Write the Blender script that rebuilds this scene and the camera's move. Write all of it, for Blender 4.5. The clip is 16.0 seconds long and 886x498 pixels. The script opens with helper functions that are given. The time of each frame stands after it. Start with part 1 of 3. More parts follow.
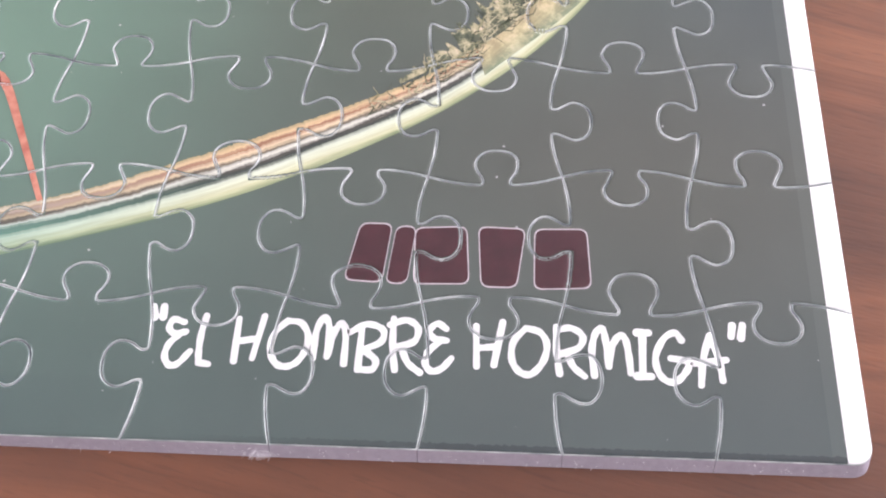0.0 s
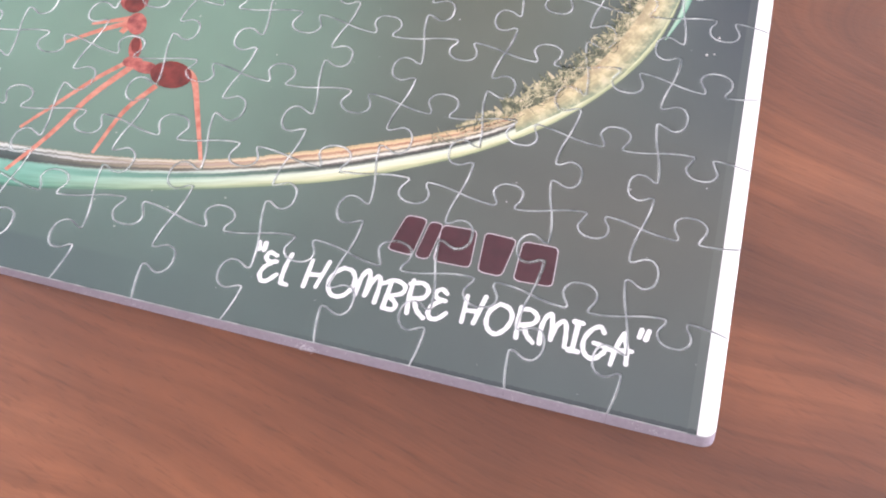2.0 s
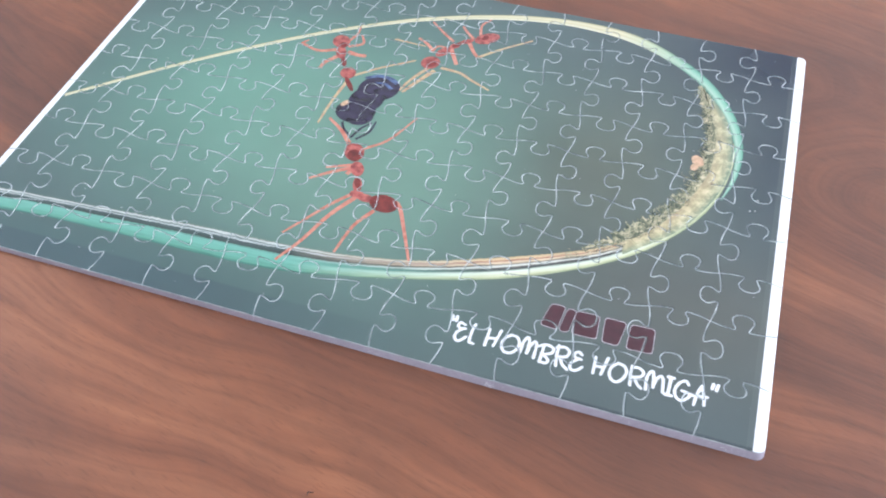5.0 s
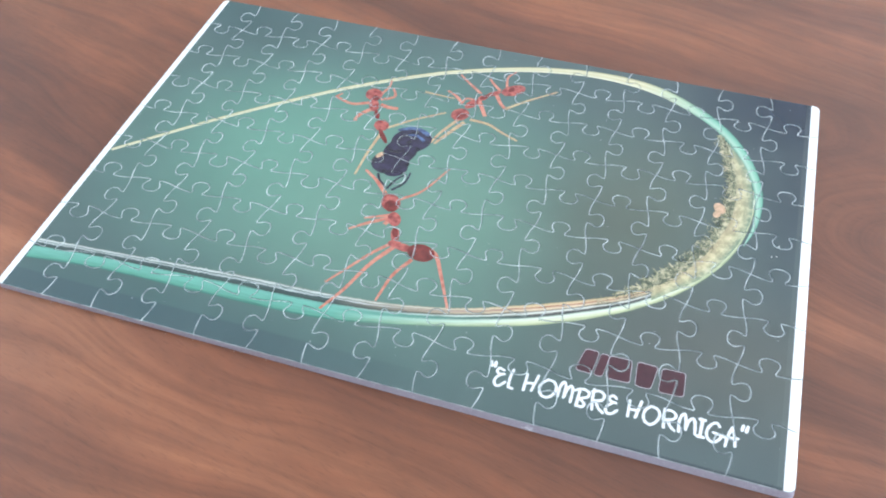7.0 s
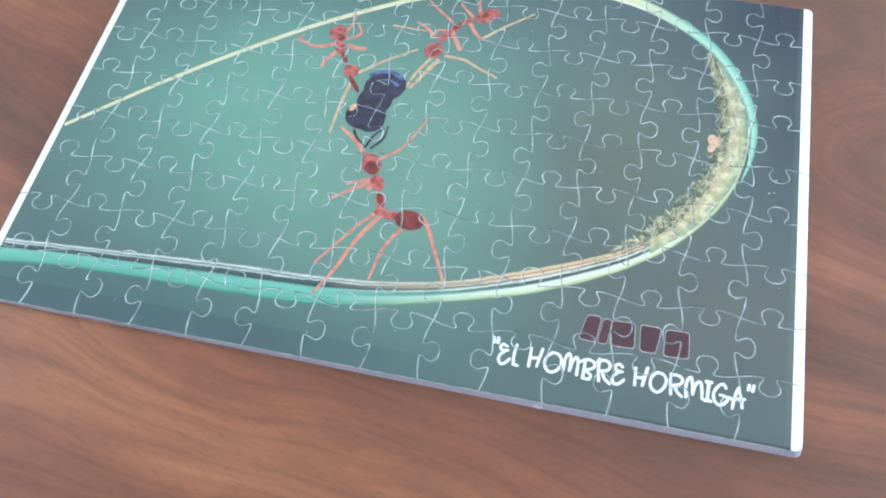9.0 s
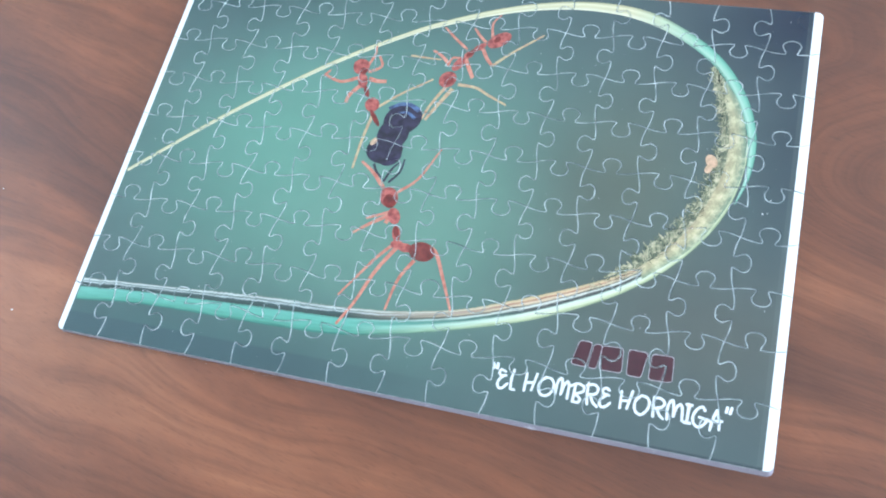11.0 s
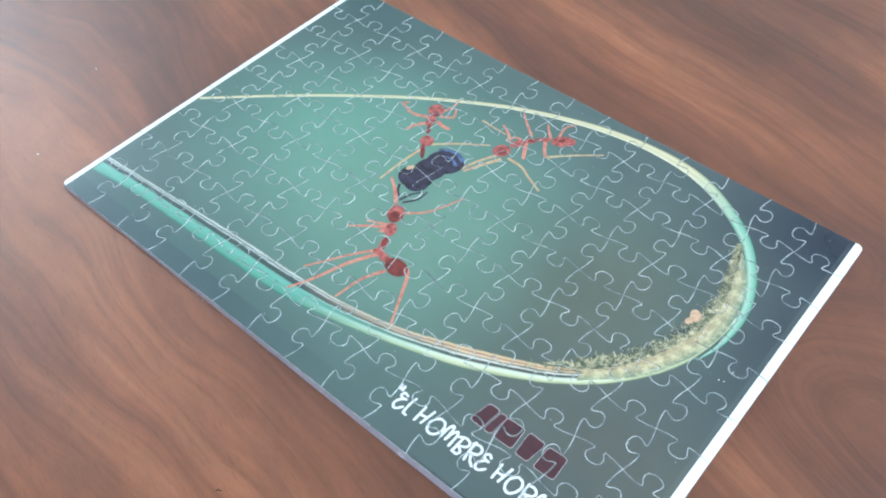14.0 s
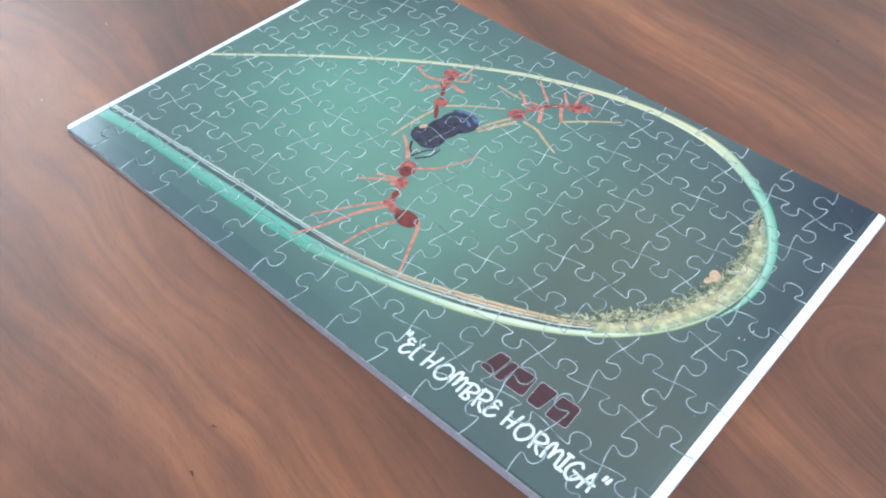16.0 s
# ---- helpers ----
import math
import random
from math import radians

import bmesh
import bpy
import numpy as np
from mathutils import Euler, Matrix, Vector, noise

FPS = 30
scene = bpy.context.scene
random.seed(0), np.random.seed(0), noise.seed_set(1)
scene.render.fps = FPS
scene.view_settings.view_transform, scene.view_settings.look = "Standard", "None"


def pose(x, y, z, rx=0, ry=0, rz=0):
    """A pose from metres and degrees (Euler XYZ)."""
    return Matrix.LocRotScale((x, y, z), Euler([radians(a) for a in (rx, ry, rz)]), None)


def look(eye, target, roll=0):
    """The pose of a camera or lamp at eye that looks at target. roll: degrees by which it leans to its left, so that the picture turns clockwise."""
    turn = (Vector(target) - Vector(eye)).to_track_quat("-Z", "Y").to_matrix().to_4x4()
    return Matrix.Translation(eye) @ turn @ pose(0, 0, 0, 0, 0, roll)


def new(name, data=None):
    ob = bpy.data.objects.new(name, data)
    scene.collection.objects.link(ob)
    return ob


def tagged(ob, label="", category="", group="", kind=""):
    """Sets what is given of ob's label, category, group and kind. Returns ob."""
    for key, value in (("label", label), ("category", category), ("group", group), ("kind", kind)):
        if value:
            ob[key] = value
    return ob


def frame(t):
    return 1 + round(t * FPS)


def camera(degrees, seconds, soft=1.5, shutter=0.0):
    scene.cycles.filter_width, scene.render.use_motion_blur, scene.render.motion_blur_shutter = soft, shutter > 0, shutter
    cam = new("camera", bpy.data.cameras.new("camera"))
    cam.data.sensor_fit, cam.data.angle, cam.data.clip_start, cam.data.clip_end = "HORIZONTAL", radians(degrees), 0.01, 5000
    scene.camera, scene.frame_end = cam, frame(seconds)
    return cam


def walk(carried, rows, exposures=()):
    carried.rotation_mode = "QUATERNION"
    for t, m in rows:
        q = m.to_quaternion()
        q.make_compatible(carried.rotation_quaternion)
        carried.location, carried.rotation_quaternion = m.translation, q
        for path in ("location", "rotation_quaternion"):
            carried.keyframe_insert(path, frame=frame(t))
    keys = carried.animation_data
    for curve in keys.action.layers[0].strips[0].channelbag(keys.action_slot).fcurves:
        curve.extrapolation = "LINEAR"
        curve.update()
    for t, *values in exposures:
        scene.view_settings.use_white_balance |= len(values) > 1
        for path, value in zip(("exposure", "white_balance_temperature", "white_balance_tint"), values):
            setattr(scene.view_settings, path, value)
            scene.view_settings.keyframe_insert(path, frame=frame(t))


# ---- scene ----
cam = camera(52.09, 16.0, soft=2.0)
TONE = [(0.0, -0.16, 7800, 34), (1.0, 0.03, 8050, 37), (2.0, 0.03, 7800, 36), (3.5, -0.04, 6850, 23), (5.0, -0.02, 6750, 22), (8.0, 0.0, 6500, 12), (11.0, 0.02, 6100, 10), (13.0, -0.03, 6250, 9), (16.0, -0.07, 6350, 9)]  # seconds, stops, kelvin, tint
PATH = [  # seconds, place in metres, turn in degrees
    (0.0, 0.2373, -0.0266, 0.8794, 24.49, 2.03, 2.45),
    (0.5, 0.2435, -0.0344, 0.8923, 25.30, 3.05, 4.48),
    (1.0, 0.2522, -0.0465, 0.9007, 26.89, 4.97, 7.65),
    (1.5, 0.2541, -0.0615, 0.9102, 30.17, 3.33, 12.67),
    (2.0, 0.2601, -0.0640, 0.9283, 29.07, 2.28, 15.29),
    (2.5, 0.2642, -0.0718, 0.9368, 29.43, 2.98, 15.60),
    (3.0, 0.2614, -0.0929, 0.9441, 33.36, 1.59, 16.48),
    (3.5, 0.2548, -0.1063, 0.9520, 35.77, 1.29, 16.94),
    (4.0, 0.2484, -0.1220, 0.9621, 37.66, 1.75, 17.76),
    (4.5, 0.2442, -0.1351, 0.9748, 39.00, 1.11, 17.74),
    (5.0, 0.2377, -0.1466, 1.0010, 39.25, 0.17, 17.76),
    (5.2, 0.2358, -0.1473, 1.0085, 39.12, -0.01, 17.74),
    (7.5, 0.2232, -0.1545, 1.0213, 41.13, 0.69, 17.33),
    (8.0, 0.2150, -0.1395, 1.0267, 37.27, 0.52, 16.27),
    (8.5, 0.2011, -0.1165, 1.0298, 32.90, 0.37, 12.79),
    (10.8, 0.2465, -0.0721, 1.0880, 22.05, 10.34, 12.70),
    (11.0, 0.2514, -0.0626, 1.0860, 23.10, 10.65, 13.77),
    (11.5, 0.2698, -0.0599, 1.0863, 28.54, 9.75, 18.90),
    (12.0, 0.2814, -0.0770, 1.0804, 32.41, 5.18, 27.91),
    (12.5, 0.2946, -0.0857, 1.0731, 35.06, 4.50, 31.60),
    (13.0, 0.3001, -0.0867, 1.0706, 35.81, 3.55, 34.06),
    (13.5, 0.3108, -0.0902, 1.0565, 37.94, 3.00, 36.72),
    (14.0, 0.3174, -0.1025, 1.0454, 39.76, 0.89, 40.36),
    (14.5, 0.3158, -0.1125, 1.0286, 40.81, -0.76, 41.15),
    (15.0, 0.3150, -0.1175, 1.0189, 40.75, -1.78, 41.38),
    (15.5, 0.3227, -0.1200, 1.0148, 41.89, -0.98, 42.00),
    (16.0, 0.3258, -0.1233, 1.0112, 42.78, -0.92, 41.78),
]
walk(cam, [(t, pose(x, y, z, rx, ry, rz)) for t, x, y, z, rx, ry, rz in PATH], exposures=TONE)

# ---- world and light ----
world = bpy.data.worlds.new("sky")
scene.world = world
world.use_nodes = True
wn, wl = world.node_tree.nodes, world.node_tree.links
sky = wn.new("ShaderNodeTexSky")
sky.sky_type, sky.sun_disc = "NISHITA", False
sky.sun_elevation, sky.sun_rotation = radians(48), radians(200)
wn["Background"].inputs["Strength"].default_value = 0.15
wl.new(sky.outputs["Color"], wn["Background"].inputs["Color"])

# the room: x from -2.2 to 2.6, y from -2.3 to 2.4, floor at 0, table top at 0.75
X0, X1, Y0, Y1, CEIL = -2.2, 2.6, -2.3, 2.4, 2.6
WIN_Y0, WIN_Y1, WIN_Z0, WIN_Z1 = -0.15, 1.05, 1.5, 2.5


def area_light(name, place, target, width, height, power, colour):
    data = bpy.data.lights.new(name, "AREA")
    data.shape, data.size, data.size_y, data.energy, data.color = "RECTANGLE", width, height, power, colour
    ob = new(name, data)
    ob.matrix_world = look(place, target)
    return ob


area_light("window_daylight", (X0 - 0.02, (WIN_Y0 + WIN_Y1) / 2, (WIN_Z0 + WIN_Z1) / 2), (0, (WIN_Y0 + WIN_Y1) / 2, (WIN_Z0 + WIN_Z1) / 2 - 0.15), WIN_Z1 - WIN_Z0, WIN_Y1 - WIN_Y0, 38, (0.76, 0.96, 1.12))
# added lamp that brightens the room; the east opening is assumed, never in view
area_light("added_east_light", (X1 + 0.02, 1.1, 1.2), (0, 0.9, 1.1), 2.2, 2.3, 190, (0.80, 0.97, 1.12))

# ---- materials ----


def material(name):
    m = bpy.data.materials.new(name)
    m.use_nodes = True
    return m, m.node_tree.nodes, m.node_tree.links, m.node_tree.nodes["Principled BSDF"]


def ramp(nodes, stops, smooth=False):
    r = nodes.new("ShaderNodeValToRGB")
    if smooth:
        r.color_ramp.interpolation = "EASE"
    e = r.color_ramp.elements
    while len(e) < len(stops):
        e.new(0.5)
    for el, (p, c) in zip(e, stops):
        el.position, el.color = p, (*c, 1) if len(c) == 3 else c
    return r


def tex_noise(nodes, links, vector, scale, detail=4.0, rough=0.55, distortion=0.0):
    n = nodes.new("ShaderNodeTexNoise")
    n.inputs["Scale"].default_value, n.inputs["Detail"].default_value = scale, detail
    n.inputs["Roughness"].default_value, n.inputs["Distortion"].default_value = rough, distortion
    if vector is not None:
        links.new(vector, n.inputs["Vector"])
    return n


def mix_colour(nodes, links, fac, a, b, mode="MIX"):
    n = nodes.new("ShaderNodeMix")
    n.data_type, n.blend_type = "RGBA", mode
    for value, index in ((fac, 0), (a, 6), (b, 7)):
        if isinstance(value, bpy.types.NodeSocket):
            links.new(value, n.inputs[index])
        elif index == 0:
            n.inputs[0].default_value = value
        else:
            n.inputs[index].default_value = (*value, 1)
    return n.outputs[2]


def calc(nodes, links, op, a, b=0.0, c=0.0, clamp=False):
    n = nodes.new("ShaderNodeMath")
    n.operation, n.use_clamp = op, clamp
    for i, v in enumerate((a, b, c)):
        if isinstance(v, bpy.types.NodeSocket):
            links.new(v, n.inputs[i])
        else:
            n.inputs[i].default_value = v
    return n.outputs[0]


def bump(nodes, links, bsdf, height, strength, distance):
    n = nodes.new("ShaderNodeBump")
    n.inputs["Strength"].default_value, n.inputs["Distance"].default_value = strength, distance
    links.new(height, n.inputs["Height"])
    links.new(n.outputs[0], bsdf.inputs["Normal"])


def plain(name, colour, rough=0.6, vary=0.12, scale=8.0, metal=0.0):
    m, n, l, b = material(name)
    tc = n.new("ShaderNodeTexCoord")
    f = tex_noise(n, l, tc.outputs["Object"], scale, 6.0)
    dark = tuple(c * (1 - vary) for c in colour)
    l.new(mix_colour(n, l, f.outputs["Fac"], dark, colour), b.inputs["Base Color"])
    b.inputs["Roughness"].default_value, b.inputs["Metallic"].default_value = rough, metal
    bump(n, l, b, f.outputs["Fac"], 0.08, 0.002)
    return m


def walnut():
    """Lacquered walnut: long bands, arched figure, fine pores."""
    m, n, l, b = material("walnut_veneer")
    tc = n.new("ShaderNodeTexCoord")
    mp = n.new("ShaderNodeMapping")
    mp.inputs["Rotation"].default_value = (0, 0, radians(15))
    l.new(tc.outputs["Object"], mp.inputs["Vector"])

    def stretched(sx, sy, shift):
        s = n.new("ShaderNodeMapping")
        s.inputs["Scale"].default_value, s.inputs["Location"].default_value = (sx, sy, 1), (shift, shift * 0.7, 0)
        l.new(mp.outputs[0], s.inputs["Vector"])
        return s.outputs[0]

    warp = tex_noise(n, l, stretched(3.0, 6.5, 3.1), 1.0, 3.0, 0.5)
    add = n.new("ShaderNodeVectorMath")
    add.operation = "MULTIPLY_ADD"
    l.new(warp.outputs["Color"], add.inputs[0])
    add.inputs[1].default_value = (0.0, 0.13, 0.0)
    l.new(mp.outputs[0], add.inputs[2])
    # arched figure round two old branches
    for place, size, push in (((0.300, 0.192), 0.045, 0.10), ((-0.16, -0.06), 0.09, 0.06)):
        sc = n.new("ShaderNodeMapping")
        sc.inputs["Scale"].default_value, sc.inputs["Location"].default_value = (0.45, 1.0, 0.0), (-place[0] * 0.45, -place[1], 0)
        l.new(mp.outputs[0], sc.inputs["Vector"])
        far = n.new("ShaderNodeVectorMath")
        far.operation = "LENGTH"
        l.new(sc.outputs[0], far.inputs[0])
        q = calc(n, l, "DIVIDE", far.outputs["Value"], size)
        bulge = calc(n, l, "MULTIPLY", calc(n, l, "POWER", 2.718, calc(n, l, "MULTIPLY", calc(n, l, "MULTIPLY", q, q), -1.0)), push)
        com = n.new("ShaderNodeCombineXYZ")
        l.new(bulge, com.inputs[1])
        more = n.new("ShaderNodeVectorMath")
        l.new(add.outputs[0], more.inputs[0])
        l.new(com.outputs[0], more.inputs[1])
        add = more
    s = n.new("ShaderNodeMapping")
    s.inputs["Scale"].default_value = (2.4, 19.0, 1.0)
    l.new(add.outputs[0], s.inputs["Vector"])
    bands = tex_noise(n, l, s.outputs[0], 1.0, 5.0, 0.60)
    s2 = n.new("ShaderNodeMapping")
    s2.inputs["Scale"].default_value = (9.0, 260.0, 1.0)
    l.new(add.outputs[0], s2.inputs["Vector"])
    fine = tex_noise(n, l, s2.outputs[0], 1.0, 4.0, 0.6)
    pores = tex_noise(n, l, stretched(190.0, 1700.0, 5.0), 1.0, 2.0, 0.5)
    broad = tex_noise(n, l, stretched(5.0, 11.0, 9.0), 1.0, 3.0, 0.55)
    base = ramp(n, [(0.30, WOOD[0]), (0.43, WOOD[1]), (0.56, WOOD[2]), (0.70, WOOD[3])])
    l.new(bands.outputs["Fac"], base.inputs[0])
    streak = ramp(n, [(0.30, (0.66, 0.62, 0.60)), (0.52, (1, 1, 1)), (0.75, (1.12, 1.1, 1.08))])
    l.new(fine.outputs["Fac"], streak.inputs[0])
    c1 = mix_colour(n, l, 0.72, base.outputs[0], streak.outputs[0], "MULTIPLY")
    pit = ramp(n, [(0.30, (0.5, 0.46, 0.44)), (0.42, (1, 1, 1))])
    l.new(pores.outputs["Fac"], pit.inputs[0])
    c2 = mix_colour(n, l, 0.35, c1, pit.outputs[0], "MULTIPLY")
    tone = ramp(n, [(0.34, (0.70, 0.68, 0.68)), (0.66, (1.26, 1.18, 1.10))])
    l.new(broad.outputs["Fac"], tone.inputs[0])
    c3 = mix_colour(n, l, 0.8, c2, tone.outputs[0], "MULTIPLY")
    mottle = tex_noise(n, l, stretched(55.0, 110.0, 2.0), 1.0, 3.0, 0.6)
    spot = ramp(n, [(0.3, (0.86, 0.86, 0.88)), (0.7, (1.12, 1.10, 1.08))])
    l.new(mottle.outputs["Fac"], spot.inputs[0])
    c3 = mix_colour(n, l, 0.7, c3, spot.outputs[0], "MULTIPLY")
    l.new(c3, b.inputs["Base Color"])
    rough = calc(n, l, "MULTIPLY_ADD", fine.outputs["Fac"], 0.16, 0.34)
    l.new(rough, b.inputs["Roughness"])
    b.inputs["Specular IOR Level"].default_value = 0.5
    h = calc(n, l, "MULTIPLY_ADD", pores.outputs["Fac"], 0.6, fine.outputs["Fac"])
    bump(n, l, b, h, 0.12, 0.0006)
    return m


def glossy(b):
    b.inputs["Roughness"].default_value = 0.15
    b.inputs["Specular IOR Level"].default_value = 0.5


def blob(n, l, x, y, cx, cy, rx, ry):
    """A soft round patch, 1 at its middle and 0 outside."""
    dx = calc(n, l, "DIVIDE", calc(n, l, "SUBTRACT", x, cx), rx)
    dy = calc(n, l, "DIVIDE", calc(n, l, "SUBTRACT", y, cy), ry)
    d = calc(n, l, "ADD", calc(n, l, "MULTIPLY", dx, dx), calc(n, l, "MULTIPLY", dy, dy))
    return calc(n, l, "POWER", 2.718, calc(n, l, "MULTIPLY", d, -1.0))


def print_background():
    """The printed photograph behind the reed: soft greens and greys, white paper at both ends."""
    m, n, l, b = material("glossy_print")
    tc = n.new("ShaderNodeTexCoord")
    sep = n.new("ShaderNodeSeparateXYZ")
    l.new(tc.outputs["Object"], sep.inputs[0])
    x = calc(n, l, "MULTIPLY", sep.outputs[0], 1000.0)
    y = calc(n, l, "MULTIPLY", sep.outputs[1], 1000.0)
    c = (0.061, 0.086, 0.086)
    for centre, size, colour in (((88, 100), (80, 62), (0.112, 0.256, 0.190)), ((142, 80), (68, 58), (0.122, 0.224, 0.168)), ((222, 100), (38, 50), (0.086, 0.104, 0.080)), ((265, 45), (60, 32), (0.078, 0.086, 0.074)), ((292, 130), (27, 46), (0.030, 0.044, 0.052)),
                                 ((288, 188), (50, 30), (0.004, 0.011, 0.028)), ((10, 190), (60, 30), (0.042, 0.082, 0.080)), ((40, 6), (105, 20), (0.052, 0.100, 0.093))):
        c = mix_colour(n, l, blob(n, l, x, y, *centre, *size), c, colour)
    cloud = tex_noise(n, l, tc.outputs["Object"], 22.0, 3.0)
    tone = ramp(n, [(0.3, (0.88, 0.88, 0.88)), (0.7, (1.1, 1.1, 1.1))])
    l.new(cloud.outputs["Fac"], tone.inputs[0])
    c = mix_colour(n, l, 0.6, c, tone.outputs[0], "MULTIPLY")
    # a darker strip along the lower edge of the photograph, fading out half way
    low = calc(n, l, "MULTIPLY", calc(n, l, "MULTIPLY_ADD", y, -0.9, 8.6, True), calc(n, l, "MULTIPLY_ADD", x, -0.012, 2.2, True))
    c = mix_colour(n, l, calc(n, l, "MULTIPLY", low, 0.55), c, (0.036, 0.062, 0.074))
    # lighter strip beside the white end, dark line along the lower edge
    strip = calc(n, l, "MULTIPLY", calc(n, l, "GREATER_THAN", x, 285.2), 0.12)
    c = mix_colour(n, l, strip, c, (0.16, 0.19, 0.17))
    ragged = tex_noise(n, l, tc.outputs["Object"], 900.0, 2.0)
    edge = calc(n, l, "LESS_THAN", y, calc(n, l, "MULTIPLY_ADD", ragged.outputs["Fac"], 0.9, 0.65))
    edge = calc(n, l, "MULTIPLY", edge, calc(n, l, "MULTIPLY_ADD", x, 0.025, -4.8, True))
    c = mix_colour(n, l, calc(n, l, "MULTIPLY", edge, 0.6), c, (0.02, 0.028, 0.034))
    white = calc(n, l, "MAXIMUM", calc(n, l, "GREATER_THAN", x, 287.2), calc(n, l, "LESS_THAN", x, 0.9))
    c = mix_colour(n, l, white, c, (0.76, 0.76, 0.75))
    # dust specks
    dust = tex_noise(n, l, tc.outputs["Object"], 900.0, 0.0)
    speck = calc(n, l, "GREATER_THAN", dust.outputs["Fac"], 0.885)
    c = mix_colour(n, l, calc(n, l, "MULTIPLY", speck, 0.5), c, (0.6, 0.6, 0.6))
    l.new(c, b.inputs["Base Color"])
    glossy(b)
    smear = tex_noise(n, l, tc.outputs["Object"], 30.0, 4.0)
    l.new(calc(n, l, "MULTIPLY_ADD", smear.outputs["Fac"], 0.10, 0.09), b.inputs["Roughness"])
    wave = tex_noise(n, l, tc.outputs["Object"], 260.0, 2.0)
    bump(n, l, b, wave.outputs["Fac"], 0.05, 0.0004)
    return m


def cut_film():
    """The clear film where the die pressed it down: crinkled and shiny, its white part frosting, part painted
    reflection.
    """
    m, n, l, b = material("cut_film_edge")
    tc = n.new("ShaderNodeTexCoord")
    f = tex_noise(n, l, tc.outputs["Object"], 190.0, 3.0)
    # the pale stops also hold the window's reflection along the bevels, as colour
    r = ramp(n, [(0.34, (0.20, 0.24, 0.25)), (0.5, (0.48, 0.53, 0.53)), (0.68, (0.80, 0.84, 0.83))])
    l.new(f.outputs["Fac"], r.inputs[0])
    l.new(r.outputs[0], b.inputs["Base Color"])
    b.inputs["Roughness"].default_value = 0.10
    crinkle = tex_noise(n, l, tc.outputs["Object"], 520.0, 2.0)
    bump(n, l, b, crinkle.outputs["Fac"], 0.5, 0.0005)
    return m


def ink(name, colour, second, scale=220.0):
    m, n, l, b = material(name)
    tc = n.new("ShaderNodeTexCoord")
    f = tex_noise(n, l, tc.outputs["Object"], scale, 3.0)
    r = ramp(n, [(0.35, second), (0.62, colour)])
    l.new(f.outputs["Fac"], r.inputs[0])
    l.new(r.outputs[0], b.inputs["Base Color"])
    glossy(b)
    return m


def along_ink(name, near, far, cut, streaks=0.35, speckle=None, share=0.75):
    """Ink for a ribbon: bands across it (v), changing from near to far along it (u)."""
    m, n, l, b = material(name)
    uv = n.new("ShaderNodeUVMap")
    uv.uv_map = "ribbon"
    sep = n.new("ShaderNodeSeparateXYZ")
    l.new(uv.outputs[0], sep.inputs[0])
    mp = n.new("ShaderNodeMapping")
    mp.inputs["Scale"].default_value = (34.0, 17.0, 1.0)
    l.new(uv.outputs[0], mp.inputs["Vector"])
    grain = tex_noise(n, l, mp.outputs[0], 1.0, 4.0, 0.6)
    v = calc(n, l, "ADD", sep.outputs[1], calc(n, l, "MULTIPLY_ADD", grain.outputs["Fac"], 0.16, -0.08))
    a, z = ramp(n, near), ramp(n, far)
    l.new(v, a.inputs[0])
    l.new(v, z.inputs[0])
    mixf = n.new("ShaderNodeMapRange")
    mixf.inputs["From Min"].default_value, mixf.inputs["From Max"].default_value = cut
    l.new(sep.outputs[0], mixf.inputs[0])
    c = mix_colour(n, l, mixf.outputs[0], a.outputs[0], z.outputs[0])
    tone = ramp(n, [(0.3, (0.7, 0.7, 0.7)), (0.65, (1.12, 1.12, 1.12))])
    l.new(grain.outputs["Fac"], tone.inputs[0])
    c = mix_colour(n, l, streaks, c, tone.outputs[0], "MULTIPLY")
    if speckle:
        tc = n.new("ShaderNodeTexCoord")
        s = tex_noise(n, l, tc.outputs["Object"], speckle, 4.0, 0.7)
        r = ramp(n, [(0.38, (0.03, 0.045, 0.032)), (0.47, (0.10, 0.12, 0.075)), (0.55, (0.40, 0.36, 0.22)), (0.66, (0.64, 0.52, 0.36))])
        l.new(s.outputs["Fac"], r.inputs[0])
        c = mix_colour(n, l, share, c, r.outputs[0])
    l.new(c, b.inputs["Base Color"])
    glossy(b)
    return m


WOOD = [(0.076, 0.0245, 0.013), (0.141, 0.046, 0.021), (0.212, 0.0715, 0.031), (0.310, 0.116, 0.053)]
M_WOOD = walnut()
M_PRINT = print_background()
M_RIM = cut_film()
M_BOARD = plain("lilac_grey_cardboard", (0.44, 0.385, 0.45), 0.9, 0.3, 900.0)
M_FUZZ = plain("paper_fibre", (0.72, 0.68, 0.72), 0.9)
M_WHITE = ink("white_ink", (0.72, 0.72, 0.72), (0.66, 0.66, 0.66))
M_MAROON = ink("maroon_ink", (0.062, 0.015, 0.021), (0.046, 0.012, 0.017))
M_OUTLINE = ink("pale_outline_ink", (0.55, 0.47, 0.50), (0.42, 0.36, 0.38), 1500.0)
M_RED = ink("red_ink", (0.46, 0.120, 0.095), (0.19, 0.036, 0.034), 420.0)
M_ORANGE = ink("orange_ink", (0.60, 0.24, 0.17), (0.44, 0.13, 0.09), 300.0)
M_TAN = ink("tan_ink", (0.52, 0.38, 0.22), (0.44, 0.23, 0.14), 300.0)
M_DARKRED = ink("dark_red_ink", (0.20, 0.028, 0.022), (0.10, 0.015, 0.012), 350.0)
M_BLACK = ink("blue_black_ink", (0.034, 0.026, 0.055), (0.014, 0.011, 0.020), 300.0)
